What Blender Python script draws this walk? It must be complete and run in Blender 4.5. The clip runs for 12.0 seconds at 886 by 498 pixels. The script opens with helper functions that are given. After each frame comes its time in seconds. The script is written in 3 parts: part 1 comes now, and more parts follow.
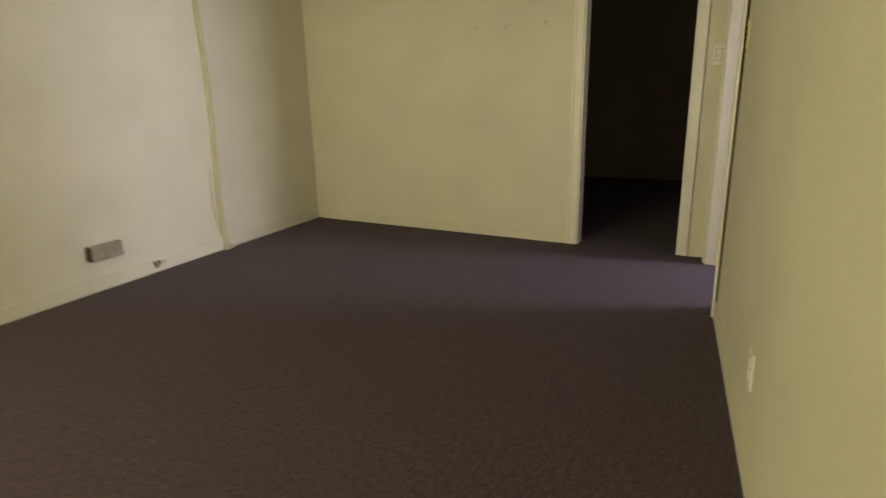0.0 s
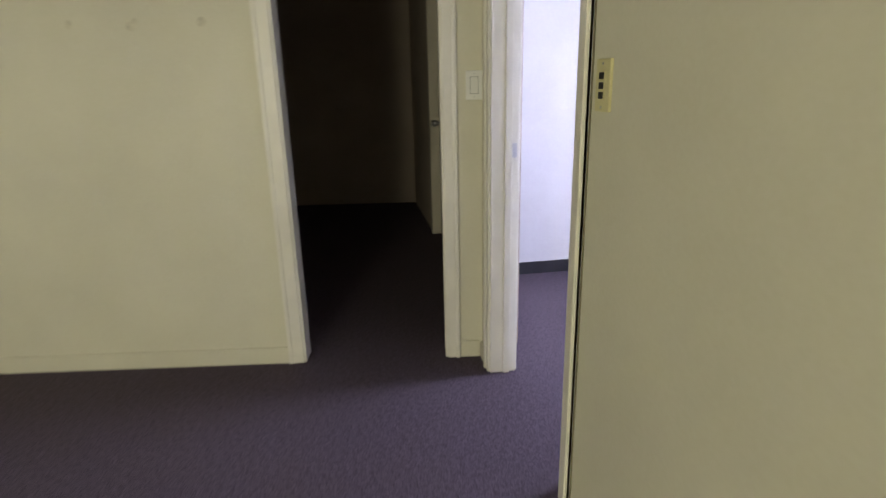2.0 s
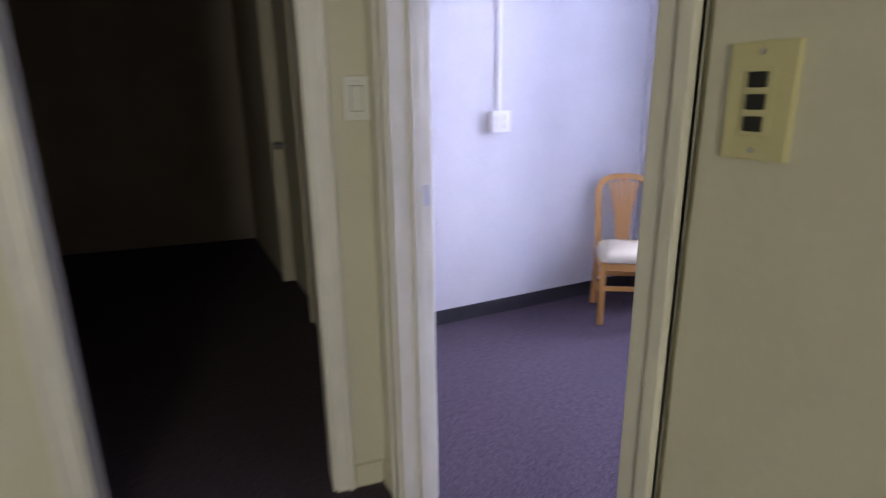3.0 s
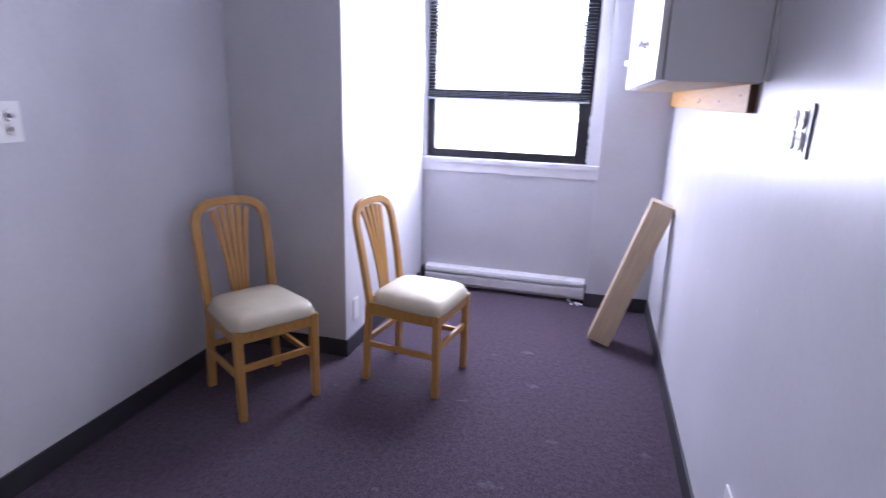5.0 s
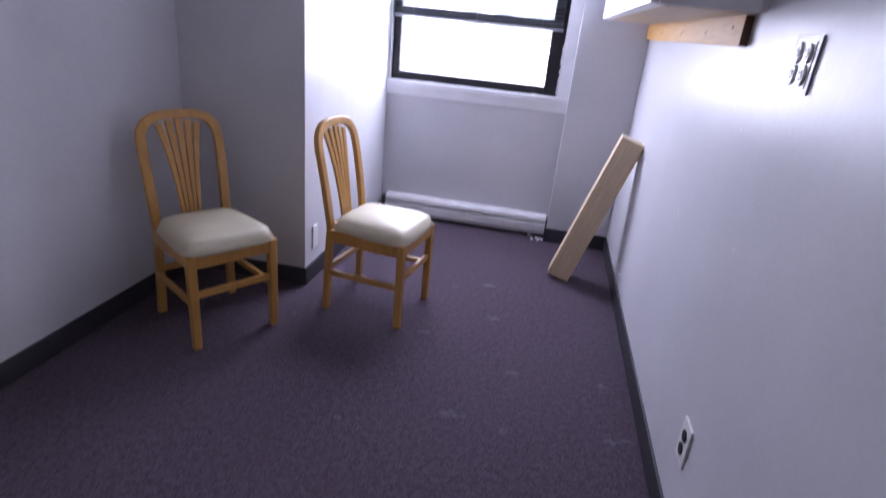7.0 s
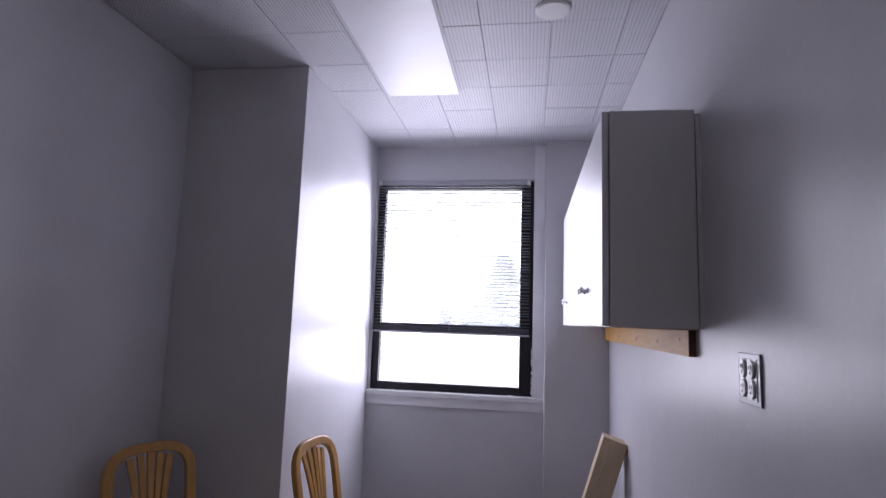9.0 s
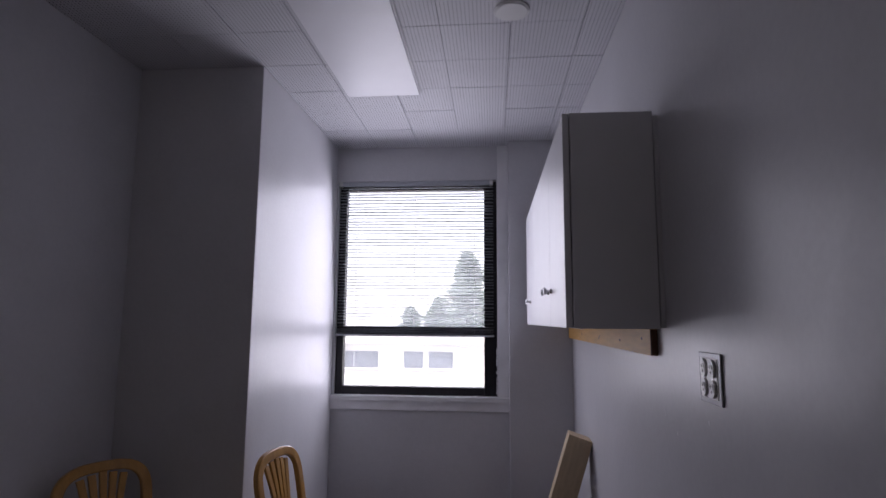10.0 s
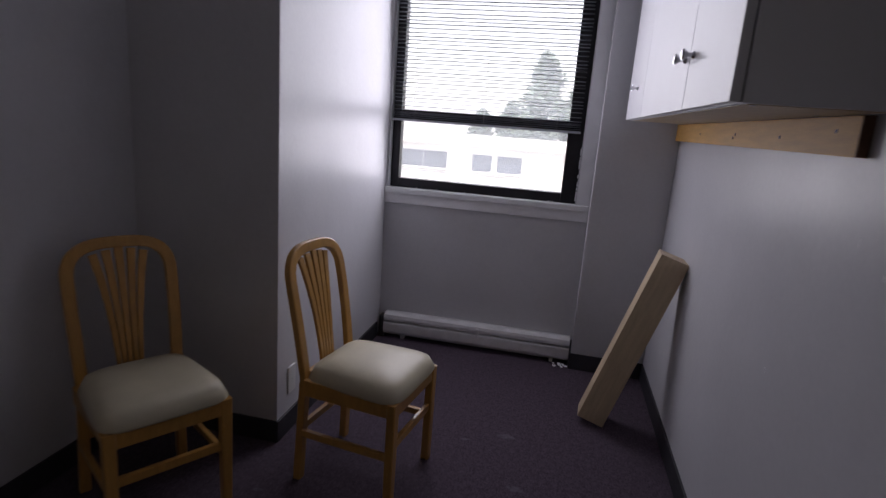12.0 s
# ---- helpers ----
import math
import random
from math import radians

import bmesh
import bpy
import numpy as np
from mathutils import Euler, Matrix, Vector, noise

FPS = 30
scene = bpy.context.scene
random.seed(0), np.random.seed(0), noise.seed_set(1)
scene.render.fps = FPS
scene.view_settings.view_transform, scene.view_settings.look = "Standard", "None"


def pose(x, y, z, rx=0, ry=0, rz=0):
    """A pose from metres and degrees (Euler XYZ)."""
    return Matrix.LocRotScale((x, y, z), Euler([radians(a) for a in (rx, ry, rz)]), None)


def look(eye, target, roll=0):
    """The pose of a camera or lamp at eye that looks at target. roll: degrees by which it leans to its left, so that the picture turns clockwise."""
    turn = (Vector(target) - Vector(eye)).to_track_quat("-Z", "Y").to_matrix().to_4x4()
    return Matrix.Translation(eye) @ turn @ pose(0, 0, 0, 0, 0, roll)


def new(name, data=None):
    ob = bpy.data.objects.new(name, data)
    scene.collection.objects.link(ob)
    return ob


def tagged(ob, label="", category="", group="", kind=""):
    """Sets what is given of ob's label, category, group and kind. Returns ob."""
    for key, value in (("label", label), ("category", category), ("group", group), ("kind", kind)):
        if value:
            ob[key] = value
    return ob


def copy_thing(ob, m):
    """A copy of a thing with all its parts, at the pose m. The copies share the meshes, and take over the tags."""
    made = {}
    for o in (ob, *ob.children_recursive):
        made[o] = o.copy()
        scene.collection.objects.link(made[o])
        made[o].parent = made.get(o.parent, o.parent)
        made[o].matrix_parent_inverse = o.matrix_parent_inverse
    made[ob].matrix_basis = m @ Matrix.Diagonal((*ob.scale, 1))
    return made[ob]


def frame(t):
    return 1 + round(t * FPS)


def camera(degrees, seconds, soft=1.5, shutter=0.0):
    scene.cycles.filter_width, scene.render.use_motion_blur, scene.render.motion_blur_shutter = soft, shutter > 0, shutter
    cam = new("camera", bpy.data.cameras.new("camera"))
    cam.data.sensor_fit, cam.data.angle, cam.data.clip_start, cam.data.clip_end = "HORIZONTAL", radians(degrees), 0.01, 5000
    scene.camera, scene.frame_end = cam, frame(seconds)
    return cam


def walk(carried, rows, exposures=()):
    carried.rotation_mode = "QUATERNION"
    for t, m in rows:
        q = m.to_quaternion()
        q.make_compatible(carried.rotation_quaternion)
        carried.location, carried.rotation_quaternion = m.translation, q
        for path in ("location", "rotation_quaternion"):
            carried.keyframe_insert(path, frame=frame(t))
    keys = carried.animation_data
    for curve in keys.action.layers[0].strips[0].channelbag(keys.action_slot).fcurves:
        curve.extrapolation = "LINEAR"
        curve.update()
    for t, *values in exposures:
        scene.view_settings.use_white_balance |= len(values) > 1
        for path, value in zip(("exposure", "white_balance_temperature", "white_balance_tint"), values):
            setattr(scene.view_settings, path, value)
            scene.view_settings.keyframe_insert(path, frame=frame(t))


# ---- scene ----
cam = camera(77.0, 12.0, soft=1.3, shutter=0.5)
PATH = [
    (0, (5.32, -0.224, 1.057), (3.53, -0.955, 0.544), -1.2),
    (0.3, (5.185, -0.276, 1.039), (3.343, -0.857, 0.521), 1.2),
    (0.5, (5.111, -0.364, 1.07), (3.225, -0.787, 0.557), -0.4),
    (0.6, (5.054, -0.384, 1.088), (3.16, -0.753, 0.563), -1.3),
    (1, (4.854, -0.498, 1.264), (2.926, -0.51, 0.734), -1.9),
    (1.5, (4.264, -0.479, 1.299), (2.335, -0.489, 0.769), 0.3),
    (2, (3.766, -0.536, 1.321), (1.875, -0.233, 0.743), -1.3),
    (2.5, (3.353, -0.556, 1.312), (1.472, -0.118, 0.794), -2.1),
    (3, (2.903, -0.5, 1.318), (1.175, 0.347, 0.771), -0.8),
    (3.5, (2.473, -0.333, 1.33), (0.993, 0.892, 0.774), -2.3),
    (3.7, (2.359, -0.258, 1.335), (0.952, 1.045, 0.766), -0.4),
    (5.5, (1.787, -0.02, 1.246), (1.479, 1.878, 0.695), 0.9),
    (6, (1.8, -0.005, 1.248), (1.459, 1.844, 0.566), 0.9),
    (6.5, (1.772, -0.01, 1.2), (1.399, 1.745, 0.315), 3.6),
    (7, (1.772, 0.01, 1.228), (1.479, 1.839, 0.476), 5.7),
    (7.5, (1.762, -0.01, 1.232), (1.493, 1.931, 0.84), 3.7),
    (9.5, (1.769, -0.037, 1.333), (1.493, 1.921, 1.632), 1.0),
    (10, (1.768, -0.015, 1.335), (1.594, 1.962, 1.592), 0.4),
    (10.5, (1.753, 0.009, 1.33), (1.6, 2.004, 1.436), 0.0),
    (11, (1.722, 0.045, 1.288), (1.59, 2.027, 1.117), 3.0),
    (11.5, (1.715, 0.2, 1.245), (1.383, 2.13, 0.875), 4.2),
    (12, (1.706, 0.502, 1.249), (1.326, 2.415, 0.804), 4.3),
]
U = 1.06  # metres for one unit of the plan below
walk(cam, [(t, look(Vector(eye) * U, Vector(target) * U, roll)) for t, eye, target, roll in PATH],
     exposures=[(0.0, 4.95, 7000, 15), (1.0, 5.2, 6150, 18), (2.4, 5.05, 5700, 23), (3.0, 4.75, 5500, 27), (3.7, 5.1, 5700, 27), (5.3, 3.4, 5800, 25), (6.4, 2.95, 5800, 25), (7.0, 3.35, 5900, 24), (7.7, 3.05, 6000, 24), (9.3, 1.9, 6400, 23), (10.5, 1.0, 6600, 20), (11.4, 0.95, 6700, 19), (12.0, 1.25, 6750, 18)])

# ---- light ----
world = bpy.data.worlds.new("world")
scene.world = world
world.use_nodes = True
wn = world.node_tree.nodes
sky = wn.new("ShaderNodeTexSky")
sky.sky_type = 'NISHITA'
sky.sun_disc = False
sky.sun_elevation = radians(50)
sky.sun_rotation = radians(200)
sky.air_density, sky.dust_density = 1.0, 3.0
wn["Background"].inputs["Strength"].default_value = 0.15
# thin white overcast over the whole sky
veil = wn.new("ShaderNodeMix")
veil.data_type = 'RGBA'
veil.inputs[0].default_value = 0.6
veil.inputs[7].default_value = (8.5, 8.5, 8.8, 1)
world.node_tree.links.new(sky.outputs["Color"], veil.inputs[6])
world.node_tree.links.new(veil.outputs[2], wn["Background"].inputs["Color"])


def lamp(name, kind, m, energy, colour, **kw):
    data = bpy.data.lights.new(name, kind)
    data.energy, data.color = energy, colour
    ob = new(name, data)
    ob.matrix_world = m
    return ob


sun = lamp("sun", 'SUN', look((0, -5, 20), (3, 3, 0)), 4.5, (1, 0.97, 0.92))
sun.data.angle = radians(12)
# the office's warm light, from its near end behind where the walk begins
warm = lamp("room_light", 'AREA', look((6.85 * U, -2.45 * U, 1.2 * U), (0, -2.0 * U, 1.2 * U)), 2.7, (1.0, 0.94, 0.55))
warm.data.shape, warm.data.size, warm.data.size_y = 'RECTANGLE', 1.1, 1.3
# sky light in the window's opening, one lamp before each sash
for z0, z1, watts in ((1.31, 2.19, 3.6), (0.925, 1.235, 1.3)):
    zc = (z0 + z1) / 2
    daylight = lamp("window_light", 'AREA', look((1.265 * U, 3.455 * U, zc * U), (1.265 * U, 0, (zc - 0.55) * U)), watts, (0.95, 0.98, 1.12))
    daylight.data.shape, daylight.data.size, daylight.data.size_y = 'RECTANGLE', 0.90 * U, (z1 - z0) * U


# ---- materials ----
def material(name, colour, rough=0.6, metal=0.0, vary=0.08, scale=6.0, grain=250.0, bump=0.15, spread=(1, 1, 1), coat=0.0):
    """Principled paint, wood or metal with blotches, fine grain and relief."""
    mat = bpy.data.materials.new(name)
    mat.use_nodes = True
    n, l = mat.node_tree.nodes, mat.node_tree.links
    b = n["Principled BSDF"]
    b.inputs["Roughness"].default_value, b.inputs["Metallic"].default_value = rough, metal
    b.inputs["Coat Weight"].default_value = coat
    tc = n.new("ShaderNodeTexCoord")
    mp = n.new("ShaderNodeMapping")
    mp.inputs["Scale"].default_value = spread
    l.new(tc.outputs["Object"], mp.inputs["Vector"])
    big, fine = n.new("ShaderNodeTexNoise"), n.new("ShaderNodeTexNoise")
    big.inputs["Scale"].default_value, fine.inputs["Scale"].default_value = scale, grain
    big.inputs["Detail"].default_value, fine.inputs["Detail"].default_value = 5, 3
    ramp = n.new("ShaderNodeValToRGB")
    c = Vector(colour)
    ramp.color_ramp.elements[0].position, ramp.color_ramp.elements[1].position = 0.3, 0.72
    ramp.color_ramp.elements[0].color = (*(c * (1 - vary)), 1)
    ramp.color_ramp.elements[1].color = (*[min(1, x * (1 + vary)) for x in c], 1)
    mixed = n.new("ShaderNodeMix")
    mixed.data_type, mixed.blend_type = 'RGBA', 'OVERLAY'
    mixed.inputs["Factor"].default_value = min(0.6, vary * 1.5)
    for tex in (big, fine):
        l.new(mp.outputs["Vector"], tex.inputs["Vector"])
    l.new(big.outputs["Fac"], ramp.inputs["Fac"])
    l.new(ramp.outputs["Color"], mixed.inputs["A"])
    l.new(fine.outputs["Fac"], mixed.inputs["B"])
    l.new(mixed.outputs["Result"], b.inputs["Base Color"])
    bp = n.new("ShaderNodeBump")
    bp.inputs["Strength"].default_value, bp.inputs["Distance"].default_value = bump, 0.002
    l.new(fine.outputs["Fac"], bp.inputs["Height"])
    l.new(bp.outputs["Normal"], b.inputs["Normal"])
    return mat


white_paint = material("white_wall_paint", (0.60, 0.60, 0.625), 0.30, vary=0.05, scale=2.5, grain=60, bump=0.10)


def roller_marks(mat):
    """Broad, shallow unevenness and uneven gloss of rolled semi-gloss paint."""
    n, l = mat.node_tree.nodes, mat.node_tree.links
    b, tc, fine = n["Principled BSDF"], n["Texture Coordinate"], n["Bump"]
    b.inputs["Specular IOR Level"].default_value = 0.28
    wavy = n.new("ShaderNodeTexNoise")
    wavy.inputs["Scale"].default_value, wavy.inputs["Detail"].default_value = 5.0, 3
    l.new(tc.outputs["Object"], wavy.inputs["Vector"])
    broad = n.new("ShaderNodeBump")
    broad.inputs["Strength"].default_value, broad.inputs["Distance"].default_value = 0.3, 0.012
    l.new(wavy.outputs["Fac"], broad.inputs["Height"])
    l.new(broad.outputs["Normal"], fine.inputs["Normal"])
    rough = n.new("ShaderNodeMapRange")
    rough.inputs["To Min"].default_value, rough.inputs["To Max"].default_value = 0.28, 0.42
    l.new(wavy.outputs["Fac"], rough.inputs["Value"])
    l.new(rough.outputs["Result"], b.inputs["Roughness"])


roller_marks(white_paint)
hall_door_paint = material("dull_hall_door_paint", (0.52, 0.48, 0.40), 0.6, vary=0.06)
pipe_paint = material("yellowed_paint", (0.52, 0.48, 0.30), 0.5, vary=0.1, scale=12)
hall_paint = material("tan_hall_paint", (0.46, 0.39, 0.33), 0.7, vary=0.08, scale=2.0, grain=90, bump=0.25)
cream_paint = material("cream_wall_paint", (0.66, 0.64, 0.53), 0.5, vary=0.05, scale=2.0, grain=90, bump=0.25)
trim_paint = material("trim_paint", (0.74, 0.72, 0.66), 0.35, vary=0.05, scale=9, bump=0.2)
white_trim = material("white_trim_paint", (0.78, 0.78, 0.80), 0.3, vary=0.05, scale=9, bump=0.2)
cove = material("vinyl_cove_base", (0.035, 0.034, 0.04), 0.45, vary=0.2, scale=8)
laminate = material("cabinet_laminate", (0.68, 0.68, 0.71), 0.42, vary=0.02, scale=4, bump=0.05)
beech = material("honey_wood", (0.49, 0.258, 0.062), 0.36, vary=0.12, scale=9, grain=60, spread=(6, 6, 1), coat=0.3)
pine = material("raw_pine", (0.60, 0.34, 0.09), 0.6, vary=0.1, scale=7, grain=60, spread=(8, 1, 8))
pine_end = material("pine_end", (0.16, 0.08, 0.05), 0.8, vary=0.2)
board_face = material("veneered_board", (0.56, 0.44, 0.29), 0.5, vary=0.12, scale=6, grain=70, spread=(8, 8, 1))
vinyl = material("cream_vinyl", (0.61, 0.56, 0.41), 0.40, vary=0.05, scale=12, grain=400, bump=0.15)
dark_metal = material("bronze_aluminium", (0.022, 0.021, 0.026), 0.4, 0.3, vary=0.2, scale=10)
slat_mat = material("blind_slat_enamel", (0.42, 0.44, 0.48), 0.4, 0.0, vary=0.05, scale=5)
steel = material("brushed_steel", (0.60, 0.60, 0.62), 0.28, 1.0, vary=0.08, grain=300)
chrome = material("polished_chrome", (0.75, 0.75, 0.77), 0.12, 1.0, vary=0.02)
plate_grey = material("satin_grey_plate", (0.30, 0.30, 0.32), 0.4, 0.3, vary=0.05)
insert_grey = material("grey_insert", (0.22, 0.22, 0.23), 0.5, vary=0.1)
box_paint = material("tarnished_beige_enamel", (0.30, 0.27, 0.20), 0.45, vary=0.2, scale=18)
ivory = material("ivory_plastic", (0.62, 0.58, 0.32), 0.35, vary=0.05)
white_plastic = material("white_plastic", (0.78, 0.78, 0.76), 0.35, vary=0.03)
black_plastic = material("black_plastic", (0.012, 0.012, 0.013), 0.4, vary=0.1)
enamel = material("heater_enamel", (0.70, 0.70, 0.71), 0.35, vary=0.08, scale=14)
diffuser_mat = material("opal_diffuser", (0.80, 0.80, 0.83), 0.35, vary=0.02)
smudge = material("filler_smudge", (0.59, 0.565, 0.46), 0.7, vary=0.15, scale=40)
lint_mat = material("pale_lint", (0.095, 0.085, 0.105), 0.95, vary=0.3, scale=60)
scuff_mat = material("chipped_paint", (0.86, 0.86, 0.88), 0.5, vary=0.1, scale=60)
caulk_mat = material("dirty_caulk", (0.17, 0.15, 0.10), 0.8, vary=0.3, scale=30)
concrete = material("pale_facade", (0.62, 0.60, 0.57), 0.8, vary=0.1, scale=0.4, grain=6)
facade_glass = material("facade_window", (0.05, 0.06, 0.085), 0.35, vary=0.2, scale=0.5, grain=3, bump=0.0)
ground_mat = material("asphalt", (0.30, 0.30, 0.29), 0.9, vary=0.2, scale=0.3, grain=8)
leaf_mat = material("foliage", (0.085, 0.12, 0.095), 0.7, vary=0.4, scale=1.5, grain=8)
bark = material("bark", (0.10, 0.075, 0.05), 0.9, vary=0.3, scale=5, grain=30)


def carpet_material():
    mat = material("loop_carpet", (0.064, 0.050, 0.065), 0.95, vary=0.2, scale=45.0, grain=160, bump=0.45)
    n, l = mat.node_tree.nodes, mat.node_tree.links
    b = n["Principled BSDF"]
    base = b.inputs["Base Color"].links[0].from_socket
    tc = n["Texture Coordinate"]
    fleck = n.new("ShaderNodeTexNoise")
    fleck.inputs["Scale"].default_value, fleck.inputs["Detail"].default_value = 120, 9
    fleck.inputs["Roughness"].default_value = 0.78
    l.new(tc.outputs["Object"], fleck.inputs["Vector"])
    ramp = n.new("ShaderNodeValToRGB")
    ramp.color_ramp.elements[0].position, ramp.color_ramp.elements[1].position = 0.36, 0.64
    ramp.color_ramp.elements[0].color, ramp.color_ramp.elements[1].color = (0.42, 0.40, 0.43, 1), (2.0, 1.95, 1.98, 1)
    l.new(fleck.outputs["Fac"], ramp.inputs["Fac"])
    mx = n.new("ShaderNodeMix")
    mx.data_type, mx.blend_type = 'RGBA', 'MULTIPLY'
    mx.inputs["Factor"].default_value = 0.85
    l.new(base, mx.inputs["A"])
    l.new(ramp.outputs["Color"], mx.inputs["B"])
    l.new(mx.outputs["Result"], b.inputs["Base Color"])
    b.inputs["Sheen Weight"].default_value = 0.03
    b.inputs["Specular IOR Level"].default_value = 0.12
    bump = n["Bump"]
    bump.inputs["Distance"].default_value = 0.003
    l.new(fleck.outputs["Fac"], bump.inputs["Height"])
    return mat


carpet = carpet_material()


def tile_material():
    """Acoustic tile: white paint with rows of small dark drilled holes."""
    mat = material("acoustic_tile", (0.64, 0.64, 0.67), 0.6, vary=0.03, scale=4, bump=0.1)
    n, l = mat.node_tree.nodes, mat.node_tree.links
    b = n["Principled BSDF"]
    base = b.inputs["Base Color"].links[0].from_socket
    tc = n["Texture Coordinate"]
    mp = n.new("ShaderNodeVectorMath")
    mp.operation = 'SCALE'
    mp.inputs["Scale"].default_value = 1 / 0.0155
    l.new(tc.outputs["Object"], mp.inputs[0])
    fr = n.new("ShaderNodeVectorMath")
    fr.operation = 'FRACTION'
    l.new(mp.outputs[0], fr.inputs[0])
    sub = n.new("ShaderNodeVectorMath")
    sub.operation = 'SUBTRACT'
    sub.inputs[1].default_value = (0.5, 0.5, 0)
    l.new(fr.outputs[0], sub.inputs[0])
    flat = n.new("ShaderNodeVectorMath")
    flat.operation = 'MULTIPLY'
    flat.inputs[1].default_value = (1, 1, 0)
    l.new(sub.outputs[0], flat.inputs[0])
    length = n.new("ShaderNodeVectorMath")
    length.operation = 'LENGTH'
    l.new(flat.outputs[0], length.inputs[0])
    less = n.new("ShaderNodeMath")
    less.operation = 'LESS_THAN'
    less.inputs[1].default_value = 0.17
    l.new(length.outputs["Value"], less.inputs[0])
    mx = n.new("ShaderNodeMix")
    mx.data_type = 'RGBA'
    l.new(less.outputs[0], mx.inputs["Factor"])
    l.new(base, mx.inputs["A"])
    mx.inputs["B"].default_value = (0.16, 0.16, 0.17, 1)
    l.new(mx.outputs["Result"], b.inputs["Base Color"])
    return mat


tile = tile_material()


def glass_material():
    mat = bpy.data.materials.new("window_glass")
    mat.use_nodes = True
    b = mat.node_tree.nodes["Principled BSDF"]
    b.inputs["Transmission Weight"].default_value = 1
    b.inputs["Roughness"].default_value, b.inputs["IOR"].default_value = 0.0, 1.45
    b.inputs["Base Color"].default_value = (0.97, 0.98, 0.98, 1)
    # translucent haze mixed into the glass, pales the view as glare would
    n, l = mat.node_tree.nodes, mat.node_tree.links
    glare_haze = n.new("ShaderNodeBsdfTranslucent")
    glare_haze.inputs["Color"].default_value = (0.85, 0.9, 0.95, 1)
    tc, haze_noise = n.new("ShaderNodeTexCoord"), n.new("ShaderNodeTexNoise")
    haze_noise.inputs["Scale"].default_value, haze_noise.inputs["Detail"].default_value = 4.0, 6
    l.new(tc.outputs["Object"], haze_noise.inputs["Vector"])
    amount = n.new("ShaderNodeMapRange")
    amount.inputs["To Min"].default_value, amount.inputs["To Max"].default_value = 0.18, 0.30
    l.new(haze_noise.outputs["Fac"], amount.inputs["Value"])
    mixed = n.new("ShaderNodeMixShader")
    l.new(amount.outputs["Result"], mixed.inputs["Fac"])
    l.new(b.outputs["BSDF"], mixed.inputs[1])
    l.new(glare_haze.outputs["BSDF"], mixed.inputs[2])
    l.new(mixed.outputs["Shader"], n["Material Output"].inputs["Surface"])
    return mat


glass = glass_material()


# ---- mesh helpers ----
def box(bm, x0, x1, y0, y1, z0, z1, bevel=0.0, m=None):
    r = bmesh.ops.create_cube(bm, size=1)
    bmesh.ops.scale(bm, vec=(x1 - x0, y1 - y0, z1 - z0), verts=r["verts"])
    bmesh.ops.translate(bm, vec=((x0 + x1) / 2, (y0 + y1) / 2, (z0 + z1) / 2), verts=r["verts"])
    if bevel:
        edges = list({e for v in r["verts"] for e in v.link_edges})
        out = bmesh.ops.bevel(bm, geom=edges, offset=bevel, segments=2, affect='EDGES', profile=0.7)
        vs = list({v for f in out["faces"] for v in f.verts} | {v for v in r["verts"] if v.is_valid})
    else:
        vs = r["verts"]
    if m is not None:
        bmesh.ops.transform(bm, matrix=m, verts=vs)
    return vs


def cyl(bm, r0, r1, p0, p1, seg=16):
    p0, p1 = Vector(p0), Vector(p1)
    d = p1 - p0
    m = Matrix.Translation((p0 + p1) / 2) @ d.to_track_quat('Z', 'Y').to_matrix().to_4x4()
    bmesh.ops.create_cone(bm, cap_ends=True, segments=seg, radius1=r0, radius2=r1, depth=d.length, matrix=m)


def sweep(bm, path, w, d, side=(0, 1, 0), w1=None):
    """A bar of section w (along side) by d that follows the path; it tapers to w1."""
    side = Vector(side).normalized()
    rings = []
    n = len(path)
    for i, p in enumerate(path):
        p = Vector(p)
        t = (Vector(path[min(i + 1, n - 1)]) - Vector(path[max(i - 1, 0)])).normalized()
        s = (side - t * side.dot(t)).normalized()
        u = t.cross(s)
        wi = w if w1 is None else w + (w1 - w) * i / (n - 1)
        c = 0.22
        ring = []
        for a, b in ((-1, -1 + c), (-1 + c, -1), (1 - c, -1), (1, -1 + c), (1, 1 - c), (1 - c, 1), (-1 + c, 1), (-1, 1 - c)):
            ring.append(bm.verts.new(p + s * (a * wi / 2) + u * (b * d / 2)))
        rings.append(ring)
    for a, b in zip(rings, rings[1:]):
        for k in range(8):
            bm.faces.new((a[k], a[(k + 1) % 8], b[(k + 1) % 8], b[k]))
    bm.faces.new(rings[0][::-1])
    bm.faces.new(rings[-1])


def part(name, bm, mat, parent=None, label="", smooth=False):
    """Links a bmesh, in plan units, as one mesh object."""
    bmesh.ops.scale(bm, vec=(U, U, U), verts=bm.verts)
    bmesh.ops.recalc_face_normals(bm, faces=bm.faces)
    me = bpy.data.meshes.new(name)
    bm.to_mesh(me)
    bm.free()
    me.materials.append(mat)
    if smooth:
        for p in me.polygons:
            p.use_smooth = True
    ob = new(name, me)
    ob.parent = parent
    if label:
        ob["label"] = label
    return ob


def block(name, mat, dims, parent=None, label="", bevel=0.0):
    bm = bmesh.new()
    box(bm, *dims, bevel=bevel)
    return part(name, bm, mat, parent, label)


def place(x, y, z, rx=0, ry=0, rz=0):
    return pose(x * U, y * U, z * U, rx, ry, rz)


def thing(name, label, category, m=None, group="", kind=""):
    ob = new(name)
    ob.empty_display_size = 0.05
    if m is not None:
        ob.matrix_world = m
    return tagged(ob, label, category, group, kind)


